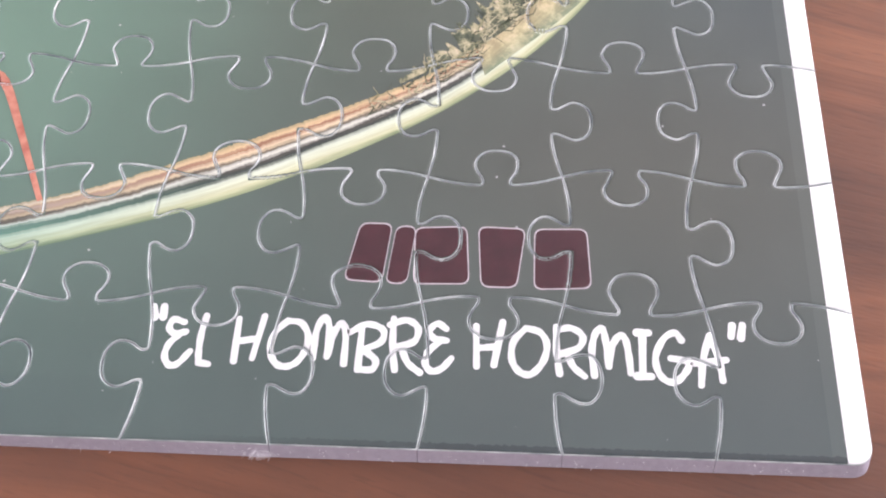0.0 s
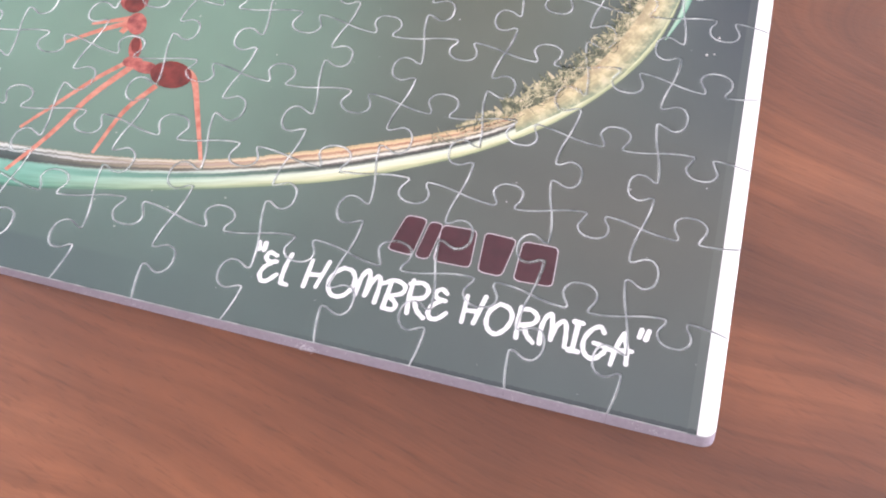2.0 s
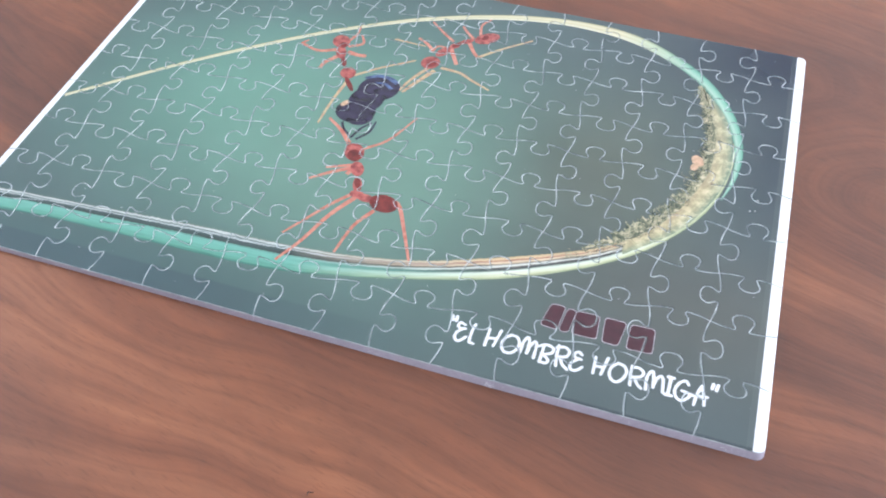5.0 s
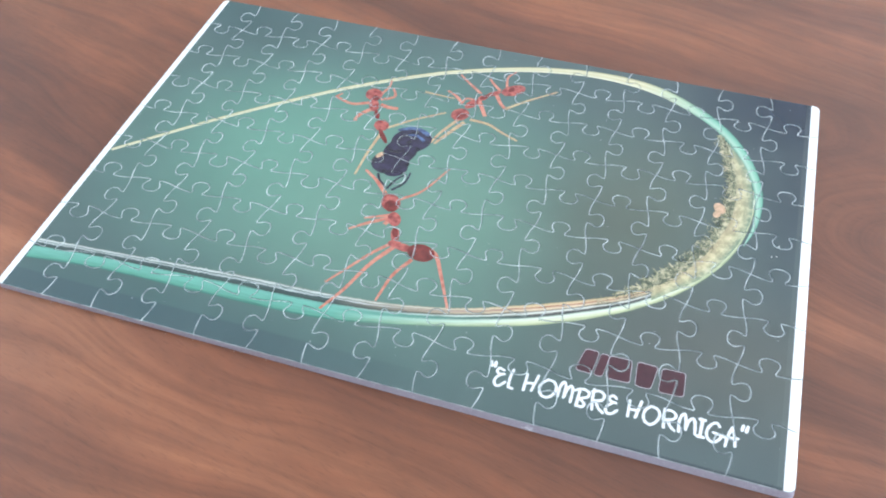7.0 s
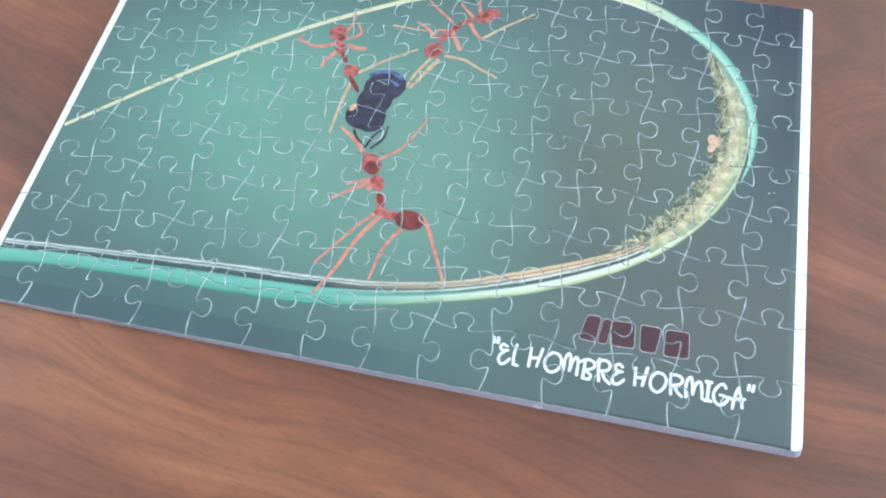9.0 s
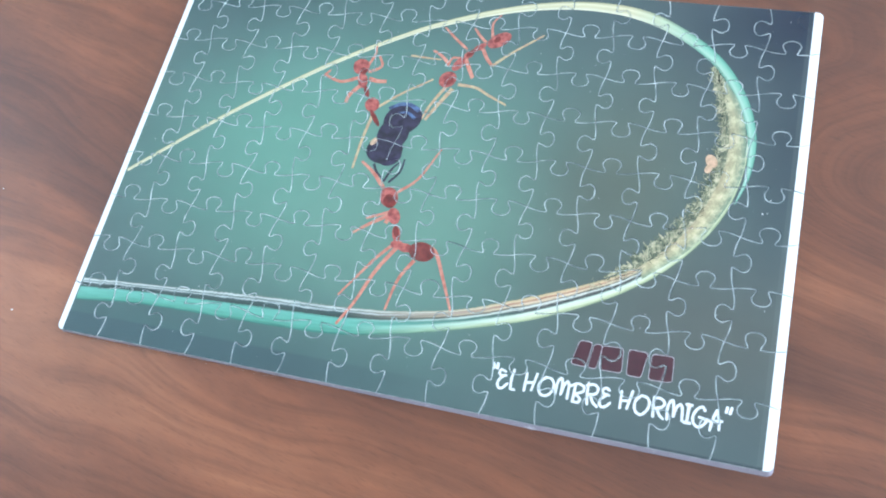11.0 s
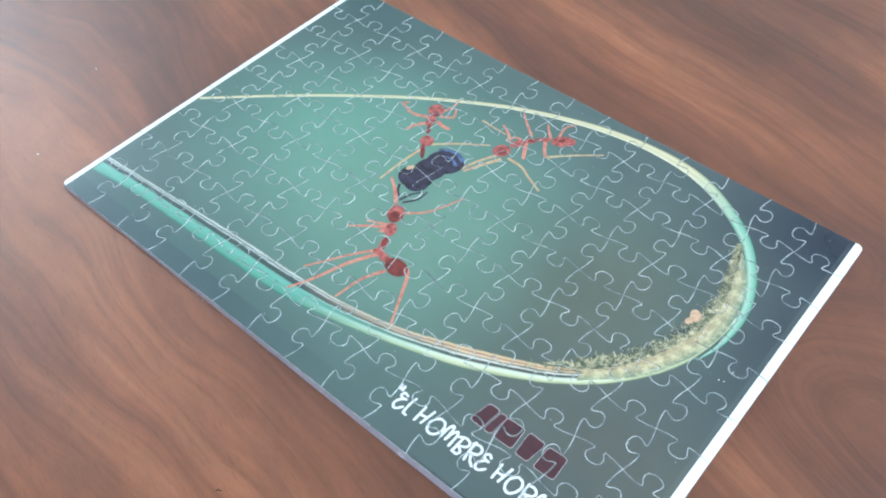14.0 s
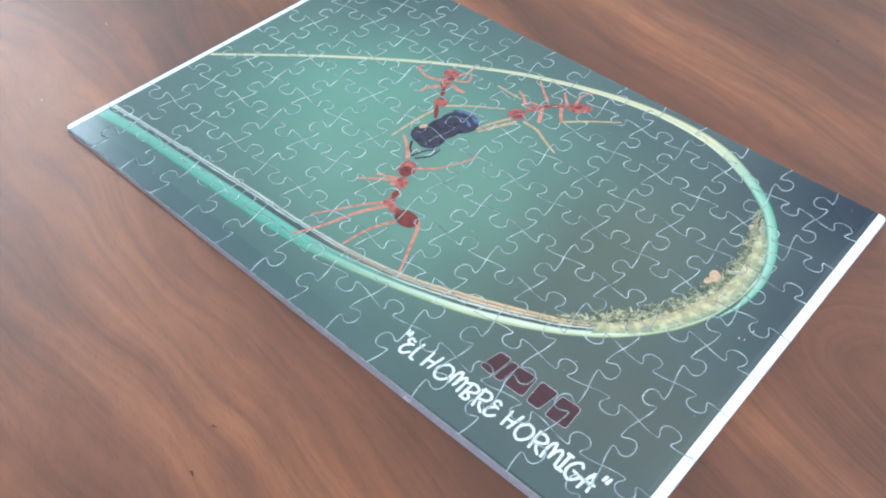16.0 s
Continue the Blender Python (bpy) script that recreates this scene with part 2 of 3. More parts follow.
M_BLUE = ink("blue_sheen_ink", (0.10, 0.16, 0.30), (0.04, 0.05, 0.11), 300.0)
M_PEACH = ink("peach_ink", (0.62, 0.38, 0.25), (0.42, 0.27, 0.16), 600.0)
DARK = (0.03, 0.045, 0.04)
M_STEM = along_ink("reed_stem_ink", [(0.0, (0.30, 0.27, 0.15)), (0.3, (0.62, 0.56, 0.36)), (0.6, (0.50, 0.45, 0.28)), (1.0, (0.68, 0.63, 0.46))],
                   [(0.0, (0.08, 0.24, 0.17)), (0.25, (0.18, 0.40, 0.29)), (0.7, (0.34, 0.50, 0.38)), (1.0, (0.10, 0.26, 0.18))], (0.52, 0.66))
M_LEAF = along_ink("reed_leaf_ink", [(0.0, (0.03, 0.13, 0.095)), (0.12, (0.085, 0.28, 0.205)), (0.30, (0.11, 0.33, 0.25)), (0.57, (0.13, 0.36, 0.28)), (0.63, DARK), (0.78, (0.04, 0.07, 0.065)), (0.83, (0.46, 0.50, 0.47)), (0.88, (0.06, 0.09, 0.085)), (0.94, (0.55, 0.58, 0.53)), (1.0, (0.16, 0.17, 0.14))],
                   [(0.0, (0.20, 0.26, 0.14)), (0.13, (0.55, 0.55, 0.34)), (0.32, (0.62, 0.68, 0.55)), (0.42, DARK), (0.50, (0.07, 0.065, 0.055)), (0.58, (0.70, 0.69, 0.60)), (0.66, (0.10, 0.08, 0.06)), (0.74, (0.70, 0.54, 0.36)), (0.83, (0.30, 0.13, 0.08)), (0.90, (0.66, 0.46, 0.27)), (1.0, (0.36, 0.28, 0.15))], (0.30, 0.50), 0.45)
M_MOSS = along_ink("reed_moss_ink", [(0.0, (0.46, 0.38, 0.20)), (0.5, (0.22, 0.19, 0.09)), (1.0, (0.09, 0.10, 0.06))],
                   [(0.0, (0.48, 0.42, 0.23)), (0.5, (0.34, 0.28, 0.13)), (1.0, (0.10, 0.11, 0.06))], (0.3, 0.7), 0.5, 300.0, 0.9)
M_CREAM = along_ink("reed_cream_ink", [(0.0, (0.26, 0.34, 0.22)), (0.35, (0.60, 0.50, 0.28)), (0.7, (0.60, 0.44, 0.25)), (1.0, (0.30, 0.27, 0.16))],
                    [(0.0, (0.16, 0.28, 0.20)), (0.5, (0.52, 0.46, 0.27)), (1.0, (0.20, 0.20, 0.12))], (0.2, 0.9), 0.7, 230.0, 0.42)
M_STRAND = ink("straw_ink", (0.52, 0.46, 0.30), (0.26, 0.25, 0.14), 500.0)
M_STRAND_DARK = ink("moss_ink", (0.035, 0.050, 0.036), (0.11, 0.13, 0.08), 500.0)
M_WALL = plain("wall_paint", (0.82, 0.82, 0.81), 0.85, 0.05, 3.0)
M_FLOOR = plain("floor_tile_grey", (0.38, 0.36, 0.34), 0.5, 0.2, 5.0)
M_FRAME = plain("white_window_paint", (0.78, 0.78, 0.77), 0.4, 0.05)

# ---- building helpers ----
from mathutils.geometry import delaunay_2d_cdt
from mathutils.kdtree import KDTree


def part(name, bm, mats, parent=None, label="", smooth=False):
    mesh = bpy.data.meshes.new(name)
    if smooth:
        for f in bm.faces:
            f.smooth = True
    bm.to_mesh(mesh)
    bm.free()
    for m in (mats if isinstance(mats, (list, tuple)) else [mats]):
        mesh.materials.append(m)
    ob = new(name, mesh)
    ob.parent = parent
    if label:
        tagged(ob, label)
    return ob


def add_box(bm, lo, hi):
    r = bmesh.ops.create_cube(bm, size=1.0)
    c = [(a + b) / 2 for a, b in zip(lo, hi)]
    d = [b - a for a, b in zip(lo, hi)]
    for v in r["verts"]:
        v.co = Vector([c[i] + v.co[i] * d[i] for i in range(3)])


def box(name, lo, hi, mat, parent=None, bevel=0.0, kind="", label="", category=""):
    bm = bmesh.new()
    add_box(bm, lo, hi)
    if bevel:
        bmesh.ops.bevel(bm, geom=bm.edges[:], offset=bevel, segments=3, affect="EDGES", profile=0.5)
    ob = part(name, bm, mat, parent)
    return tagged(ob, label, category, "", kind)


# ---- the room ----
box("floor", (X0 - 0.2, Y0 - 0.2, -0.1), (X1 + 0.2, Y1 + 0.2, 0), M_FLOOR, kind="structure", label="plain grey floor of the room", category="floor")
box("ceiling", (X0 - 0.2, Y0 - 0.2, CEIL), (X1 + 0.2, Y1 + 0.2, CEIL + 0.1), M_WALL, kind="structure", label="plain white painted ceiling", category="ceiling")
box("wall_south", (X0, Y0 - 0.15, 0), (X1, Y0, CEIL), M_WALL, kind="structure", label="plain off-white painted wall", category="wall")
box("wall_north", (X0, Y1, 0), (X1, Y1 + 0.15, CEIL), M_WALL, kind="structure", label="plain off-white painted wall", category="wall")
# the gap in this unseen wall is made only to admit the added lamp
bm = bmesh.new()
add_box(bm, (X1, Y0 - 0.15, 0), (X1 + 0.15, -0.05, CEIL))
add_box(bm, (X1, 2.25, 0), (X1 + 0.15, Y1 + 0.15, CEIL))
add_box(bm, (X1, -0.05, 2.35), (X1 + 0.15, 2.25, CEIL))
tagged(part("wall_east", bm, M_WALL), "off-white painted wall with a wide opening made for an added lamp", "wall", kind="structure")
bm = bmesh.new()
add_box(bm, (X0 - 0.15, Y0 - 0.15, 0), (X0, Y1 + 0.15, WIN_Z0))
add_box(bm, (X0 - 0.15, Y0 - 0.15, WIN_Z1), (X0, Y1 + 0.15, CEIL))
add_box(bm, (X0 - 0.15, Y0 - 0.15, WIN_Z0), (X0, WIN_Y0, WIN_Z1))
add_box(bm, (X0 - 0.15, WIN_Y1, WIN_Z0), (X0, Y1 + 0.15, WIN_Z1))
tagged(part("wall_west", bm, M_WALL), "off-white painted wall with a window opening", "wall", kind="structure")
window = tagged(new("window_1"), "plain white window that lets in daylight", "window", kind="structure")
window.location = (X0 - 0.1, 0, WIN_Z0)
bm = bmesh.new()
wz = WIN_Z1 - WIN_Z0
for lo, hi in (((0, WIN_Y0, 0), (0.05, WIN_Y1, 0.05)), ((0, WIN_Y0, wz - 0.05), (0.05, WIN_Y1, wz)), ((0, WIN_Y0, 0.05), (0.05, WIN_Y0 + 0.05, wz - 0.05)), ((0, WIN_Y1 - 0.05, 0.05), (0.05, WIN_Y1, wz - 0.05)), ((0, 0.425, 0.05), (0.05, 0.475, wz - 0.05))):
    add_box(bm, lo, hi)
part("window_frame", bm, M_FRAME, window)

# ---- the table ----
TABLE_Z = 0.75
table = tagged(new("table"), "walnut veneer table with a satin lacquer and dark arched grain", "table")
table.location = (0.0, 0.0, 0.0)
box("tabletop", (-0.75, -0.42, TABLE_Z - 0.028), (0.95, 0.62, TABLE_Z), M_WOOD, table, 0.003)
for lx, ly in ((-0.70, -0.37), (0.90, -0.37), (-0.70, 0.57), (0.90, 0.57)):
    box("leg", (lx - 0.03, ly - 0.03, 0), (lx + 0.03, ly + 0.03, TABLE_Z - 0.028), M_WOOD, table, 0.004)

# ---- the jigsaw: 14 by 9 pieces ----
XL, XR, H, THICK = -2.1, 290.9, 193.4, 2.4  # millimetres
COLS, ROWS = 14, 9
MM = 0.001
puzzle = tagged(new("jigsaw_puzzle"), "finished glossy green jigsaw puzzle with white ends on walnut table", "puzzle")
puzzle.location = (0, 0, TABLE_Z + 0.0001 + THICK * MM)
rng = random.Random(7)
KNOB = [(-2.35, -1.25), (-2.15, -0.75), (-2.35, 0.0), (-3.0, 1.1), (-3.4, 2.3), (-3.1, 3.6), (-2.1, 4.55), (-0.8, 4.95)]


def spline(points, steps):
    """Points along a smooth curve through the given ones."""
    p = [Vector(q) for q in points]
    p = [p[0] * 2 - p[1]] + p + [p[-1] * 2 - p[-2]]
    out = []
    for i in range(1, len(p) - 2):
        for k in range(steps):
            t = k / steps
            a, b, c, d = p[i - 1:i + 3]
            out.append(0.5 * (2 * b + (c - a) * t + (2 * a - 5 * b + 4 * c - d) * t * t + (3 * b - a - 3 * c + d) * t ** 3))
    out.append(p[-2])
    return out


def joint(p, q, sign):
    """The cut from p to q with a knob to the left (1) or right (-1)."""
    p, q = Vector(p), Vector(q)
    along = (q - p).normalized()
    side = Vector((-along.y, along.x)) * sign
    mid = (p + q) / 2 + along * rng.uniform(-0.3, 0.3)
    k = rng.uniform(1.0, 1.12)
    lift = rng.uniform(-0.3, 0.3)
    knob = KNOB + [(-a, b) for a, b in reversed(KNOB)]
    pts = [mid + along * (a * k + rng.uniform(-0.1, 0.1)) + side * (b * k + lift) for a, b in knob]
    first = [p.lerp(pts[0], t / 6) - side * 0.28 * math.sin(math.pi * t / 6) for t in range(6)]
    last = [pts[-1].lerp(q, t / 6) - side * 0.28 * math.sin(math.pi * t / 6) for t in range(1, 7)]
    return first + spline(pts, 3) + last


def node_at(c, r):
    x, y = XL + (XR - XL) * c / COLS, H * r / ROWS
    inner_x, inner_y = 0 < c < COLS, 0 < r < ROWS
    jx = rng.uniform(-0.4, 0.4) - 0.5 if inner_x else 0.0
    jy = rng.uniform(-0.3, 0.3) + 1.0 - 0.07 * r if inner_y else 0.0  # the die sat a little high
    return Vector((x + jx, y + jy))


NODES = {(c, r): node_at(c, r) for c in range(COLS + 1) for r in range(ROWS + 1)}
CORNERS = KDTree(len(NODES))
for i, p in enumerate(NODES.values()):
    CORNERS.insert((p.x, p.y, 0), i)
CORNERS.balance()
ACROSS, UP = {}, {}
for r in range(ROWS + 1):
    for c in range(COLS):
        a, b = NODES[c, r], NODES[c + 1, r]
        ACROSS[c, r] = joint(a, b, 1 if (r + c) % 2 else -1) if 0 < r < ROWS else [a.lerp(b, t / 8) for t in range(9)]
for c in range(COLS + 1):
    for r in range(ROWS):
        a, b = NODES[c, r], NODES[c, r + 1]
        UP[c, r] = joint(a, b, 1 if (r + c) % 2 else -1) if 0 < c < COLS else [a.lerp(b, t / 8) for t in range(9)]

# how far the laminate dips towards a cut: millimetres from the cut, depth
DIP = [(0.05, -0.32), (0.11, -0.18), (0.20, -0.10), (0.38, -0.036), (0.62, 0.0)]
CORNER = 2.7


def round_corner(p):
    """Pulls a border point near one of the sheet's four corners onto its rounding."""
    cx = XL + CORNER if p.x < XL + CORNER else XR - CORNER if p.x > XR - CORNER else None
    cy = CORNER if p.y < CORNER else H - CORNER if p.y > H - CORNER else None
    if cx is None or cy is None:
        return p
    d = Vector((p.x - cx, p.y - cy))
    return Vector((cx, cy)) + d.normalized() * min(d.length, CORNER) if d.length else p


def outline(c, r):
    loop = ACROSS[c, r][:-1] + UP[c + 1, r][:-1] + ACROSS[c, r + 1][:0:-1] + UP[c, r][:0:-1]
    if (c in (0, COLS - 1)) and (r in (0, ROWS - 1)):
        dense = []
        for i, p in enumerate(loop):
            q = loop[(i + 1) % len(loop)]
            border = any(abs(p[k] - e) < 1e-4 and abs(q[k] - e) < 1e-4 for k, e in ((0, XL), (0, XR), (1, 0), (1, H)))
            steps = 5 if border else 1
            dense += [p.lerp(q, t / steps) for t in range(steps)]
        loop = [round_corner(p) for p in dense]
        loop = [p for i, p in enumerate(loop) if (p - loop[i - 1]).length > 0.02]
    return loop


def inset(loop, d):
    out = []
    n = len(loop)
    for i, p in enumerate(loop):
        a = (p - loop[i - 1]).normalized()
        b = (loop[(i + 1) % n] - p).normalized()
        na, nb = Vector((-a.y, a.x)), Vector((-b.y, b.x))
        m = na + nb
        m = m.normalized() if m.length > 0.2 else na
        out.append(p + m * d / max(0.75, m.dot(na)))
    # the sharp necks of the knobs fold up when drawn in far: ease those points, but not the corners where four pieces meet
    far = [CORNERS.find((p.x, p.y, 0))[2] > 1.6 for p in loop]
    for _ in range(int(d / 0.07)):
        turn = [(out[i] - out[i - 1]).normalized().dot((out[(i + 1) % n] - out[i]).normalized()) for i in range(n)]
        out = [(out[i - 1] + out[i] * 2 + out[(i + 1) % n]) / 4 if far[i] and turn[i] < 0.5 else out[i] for i in range(n)]
    return out


def flare(p):
    """The board's foot stands a little proud of the print along the lower side, most at its right end."""
    if p.y > CORNER:
        return p
    low = 1 - max(0.0, p.y) / CORNER
    out = max(0.0, (p.x - XR + CORNER) / CORNER)
    return Vector((p.x + 1.1 * out * low, p.y - low * (0.3 + 1.0 * min(1.0, max(0.0, (p.x - 60) / 140)))))


def piece(c, r):
    loop = outline(c, r)
    bm = bmesh.new()
    rings = [[bm.verts.new((q.x * MM, q.y * MM, -THICK * MM)) for q in (flare(p) for p in inset(loop, DIP[0][0]))]]
    for d, z in DIP:
        rings.append([bm.verts.new((p.x * MM, p.y * MM, z * MM)) for p in inset(loop, d)])
    n = len(loop)
    for k in range(len(rings) - 1):
        for i in range(n):
            f = bm.faces.new((rings[k][i], rings[k][(i + 1) % n], rings[k + 1][(i + 1) % n], rings[k + 1][i]))
            f.material_index = 2 if k == 0 else 1 if k <= 2 else 0
            f.smooth = k > 0
    flat = [Vector((v.co.x, v.co.y)) * 1000 for v in rings[-1]]
    pts, _, tris, origin, _, _ = delaunay_2d_cdt(flat, [], [list(range(n))], 1, 1e-5)
    vs = [rings[-1][o[0]] if o else bm.verts.new((p.x * MM, p.y * MM, 0)) for p, o in zip(pts, origin)]
    for t in tris:
        if len({vs[i] for i in t}) == 3 and bm.faces.get([vs[i] for i in t]) is None:
            bm.faces.new([vs[i] for i in t])
    return part("piece", bm, [M_PRINT, M_RIM, M_BOARD], puzzle)


# ---- what is printed on it: thin layers of ink that follow the pieces ----
SAMPLES = []
for curve in list(ACROSS.values()) + list(UP.values()):
    for a, b in zip(curve, curve[1:]):
        k = max(1, int((b - a).length / 0.15))
        SAMPLES += [a.lerp(b, t / k) for t in range(k)]
TREE = KDTree(len(SAMPLES))
for i, p in enumerate(SAMPLES):
    TREE.insert((p.x, p.y, 0), i)
TREE.balance()


def ink_height(x, y, layer):
    """Height of an ink layer: it follows the laminate and stops short of the cuts."""
    d = TREE.find((x, y, 0))[2]
    z = float(np.interp(d, [a for a, _ in DIP], [b for _, b in DIP]))
    return z + float(np.interp(d, [0.17, 0.34], [-0.04, 0.015 + 0.015 * layer]))


def cells(bm, step=0.27):
    """Cuts a flat shape into small cells, so that it can follow the pieces."""
    for axis in (0, 1):
        lo, hi = min(v.co[axis] for v in bm.verts), max(v.co[axis] for v in bm.verts)
        no = Vector((1, 0, 0)) if axis == 0 else Vector((0, 1, 0))
        for k in range(1, int((hi - lo) / step) + 1):
            bmesh.ops.bisect_plane(bm, geom=bm.verts[:] + bm.edges[:] + bm.faces[:], plane_co=no * (lo + k * step), plane_no=no)


def lay(name, bm, mat, layer, label="", cut=True):
    if cut:
        cells(bm)
    for v in bm.verts:
        v.co = Vector((v.co.x, v.co.y, ink_height(v.co.x, v.co.y, layer))) * MM
    bmesh.ops.recalc_face_normals(bm, faces=bm.faces[:])
    for f in bm.faces:
        if f.normal.z < 0:
            f.normal_flip()
    return part(name, bm, mat, puzzle, label, smooth=True)


def oval(bm, x, y, rx, ry, turn=0.0, n=22):
    a = radians(turn)
    vs = [bm.verts.new((x + rx * math.cos(t) * math.cos(a) - ry * math.sin(t) * math.sin(a), y + rx * math.cos(t) * math.sin(a) + ry * math.sin(t) * math.cos(a), 0)) for t in (2 * math.pi * k / n for k in range(n))]
    bm.faces.new(vs)


def stroke(bm, pts, w0, w1):
    p = [Vector((a, b)) for a, b in pts]
    if len(p) > 2:
        p = spline(p, 4)
    left, right = [], []
    for i, q in enumerate(p):
        d = (p[min(i + 1, len(p) - 1)] - p[max(i - 1, 0)]).normalized()
        s = Vector((-d.y, d.x)) * (w0 + (w1 - w0) * i / (len(p) - 1)) / 2
        left.append(bm.verts.new((*(q + s), 0)))
        right.append(bm.verts.new((*(q - s), 0)))
    for i in range(len(p) - 1):
        bm.faces.new((left[i], right[i], right[i + 1], left[i + 1]))


def ribbon(name, low, high, mat, layer, steps=24, across=14, ragged=0.0, label=""):
    """A band between two curves, with u along it and v across it."""
    a, b = spline(low, steps), spline(high, steps)
    bm = bmesh.new()
    uv = bm.loops.layers.uv.new("ribbon")
    grid = []
    for i, (p, q) in enumerate(zip(a, b)):
        if ragged:
            q = q + (q - p) * ragged * (noise.noise(Vector((i * 0.35, 1.7, 0))) + 0.7 * noise.noise(Vector((i * 1.3, 8.2, 0))))
        grid.append([bm.verts.new((*p.lerp(q, j / across), 0)) for j in range(across + 1)])
    for i in range(len(grid) - 1):
        for j in range(across):
            f = bm.faces.new((grid[i][j], grid[i + 1][j], grid[i + 1][j + 1], grid[i][j + 1]))
            for lp, (ii, jj) in zip(f.loops, ((i, j), (i + 1, j), (i + 1, j + 1), (i, j + 1))):
                lp[uv].uv = (ii / (len(grid) - 1), jj / across)
    return lay(name, bm, mat, layer, label, cut=False)


# the reed: a leaf along the lower side that bends round and comes back as a thin stem
LEAF_LOW = [(1.5, 14), (28, 17), (61, 18), (92, 18.5), (122, 20), (148, 25), (173, 31.5), (198, 39.8), (220, 50.5), (234, 59.5), (247, 71), (258, 85.5), (264.5, 99.5), (268, 116.5), (268.2, 134.5)]
LEAF_HIGH = [(1.5, 24.3), (28, 26), (55, 27.9), (85, 30), (115, 31.3), (143, 33.7), (169, 39.1), (193, 48), (214, 57), (229, 65), (241, 75.5), (250, 88.5), (258, 102.5), (264.5, 117.5), (267.6, 134.5)]
ribbon("printed_leaf", LEAF_LOW, LEAF_HIGH, M_LEAF, 1, 120, 38, 0.03, label="green and cream bent leaf blade print")
STEM = [(1.6, 77.5), (34.6, 107), (60.5, 128), (88, 148), (116, 164.7), (133, 172.6), (151, 179.3), (170, 184.4), (189, 187), (207, 186.6), (221, 183.5), (234, 177.5), (246, 169.5), (255.5, 160), (262.5, 149), (267.2, 138), (269.6, 126), (269.2, 112), (266, 100)]
HALF = [0.8, 0.9, 1.0, 1.1, 1.2, 1.4, 1.6, 1.9, 2.2, 2.6, 2.8, 2.6, 2.5, 2.3, 2.2, 1.9, 1.6, 0.9, 0.2]


def beside(line, widths, side):
    out = []
    for i, p in enumerate(line):
        q, s = Vector(line[max(i - 1, 0)]), Vector(line[min(i + 1, len(line) - 1)])
        d = (s - q).normalized()
        out.append(tuple(Vector(p) + Vector((-d.y, d.x)) * widths[i] * side))
    return out


ribbon("printed_stem", beside(STEM, HALF, 1), beside(STEM, HALF, -1), M_STEM, 2, 50, 14, label="thin yellow stem print turning mint green")
ribbon("printed_husk", [(236, 63.2), (252.5, 79.2), (262, 95.7), (266.8, 111.2), (267.6, 124), (265.2, 138), (260, 150), (250.5, 162)], [(234, 71), (245, 85), (252, 98), (257, 111), (258.3, 124), (257.5, 138), (254, 150), (249, 161)], M_CREAM, 3, 56, 22, label="cream yellow husk print")
ribbon("printed_moss", [(222, 61.3), (238, 71.5), (249, 85), (256, 100), (260, 114), (260.5, 128), (257.5, 143), (250.5, 160)], [(221.5, 62), (234.5, 75), (245.5, 89), (252.5, 102.5), (256, 115), (256.8, 128), (254.6, 142), (249.3, 159)], M_MOSS, 4, 60, 20, 0.7, "ragged mossy brown print")
# loose strands of moss along the inside of the bend
INNER = spline([(214, 57.5), (229, 68), (241, 82), (250, 98), (254, 114), (254.5, 130), (252, 146), (248, 160)], 30)
for mat, count, layer, label in ((M_STRAND_DARK, 460, 4.6, "dark green moss strand print"), (M_STRAND, 260, 5.4, "straw coloured strand print")):
    bm = bmesh.new()
    for k in range(count):
        i = int(len(INNER) * rng.random() ** 0.8 * 0.98)
        p = INNER[i]
        d = (INNER[min(i + 3, len(INNER) - 1)] - INNER[max(i - 3, 0)]).normalized()
        out = Vector((-d.y, d.x))
        clump = 0.55 + 0.9 * noise.noise(Vector((i * 0.13, 4.0, layer)))
        reach = (6.5 if 40 < i < 130 else 3.0) * max(0.15, clump)
        p = p + out * (rng.random() ** 1.4 * reach - 4.0)
        a = math.atan2(d.y, d.x) + rng.gauss(0.08, 0.5)
        size = rng.uniform(1.0, 4.2)
        step = Vector((math.cos(a), math.sin(a))) * size
        bow = Vector((-step.y, step.x)) * rng.uniform(-0.5, 0.5)
        stroke(bm, [tuple(p), tuple(p + step * 0.5 + bow), tuple(p + step)], rng.uniform(0.14, 0.34), 0.08)
    for v in bm.verts:
        v.co.z = 0
    strand = lay("printed_strand", bm, mat, layer, label, cut=False)
    tagged(strand, kind="stuff")
bm = bmesh.new()
oval(bm, 255.0, 117.6, 2.2, 3.1, 30)
lay("printed_patch", bm, M_PEACH, 6, "peach orange patch print")
bm = bmesh.new()
oval(bm, 254.2, 113.9, 1.4, 1.9, -15)
lay("printed_patch", bm, M_PEACH, 6.3, "peach orange patch print")

# three red shapes and one dark one inside the loop
def red_shape(bodies, dark, limbs, thin):
    for rows, mat, layer, label in ((limbs, M_ORANGE, 3, "thin orange stroke print"), (thin, M_TAN, 4, "thin tan stroke print")):
        for k, (pts, w0, w1) in enumerate(rows):
            bm = bmesh.new()
            stroke(bm, pts, w0, w1)
            lay("printed_stroke", bm, mat, layer + 0.1 * k, label)
    for rows, mat, layer, label in ((bodies, M_RED, 5, "red oval print"), (dark, M_DARKRED, 6, "dark red oval print")):
        for k, o in enumerate(rows):
            bm = bmesh.new()
            oval(bm, *o)
            lay("printed_oval", bm, mat, layer + 0.2 * k, label)


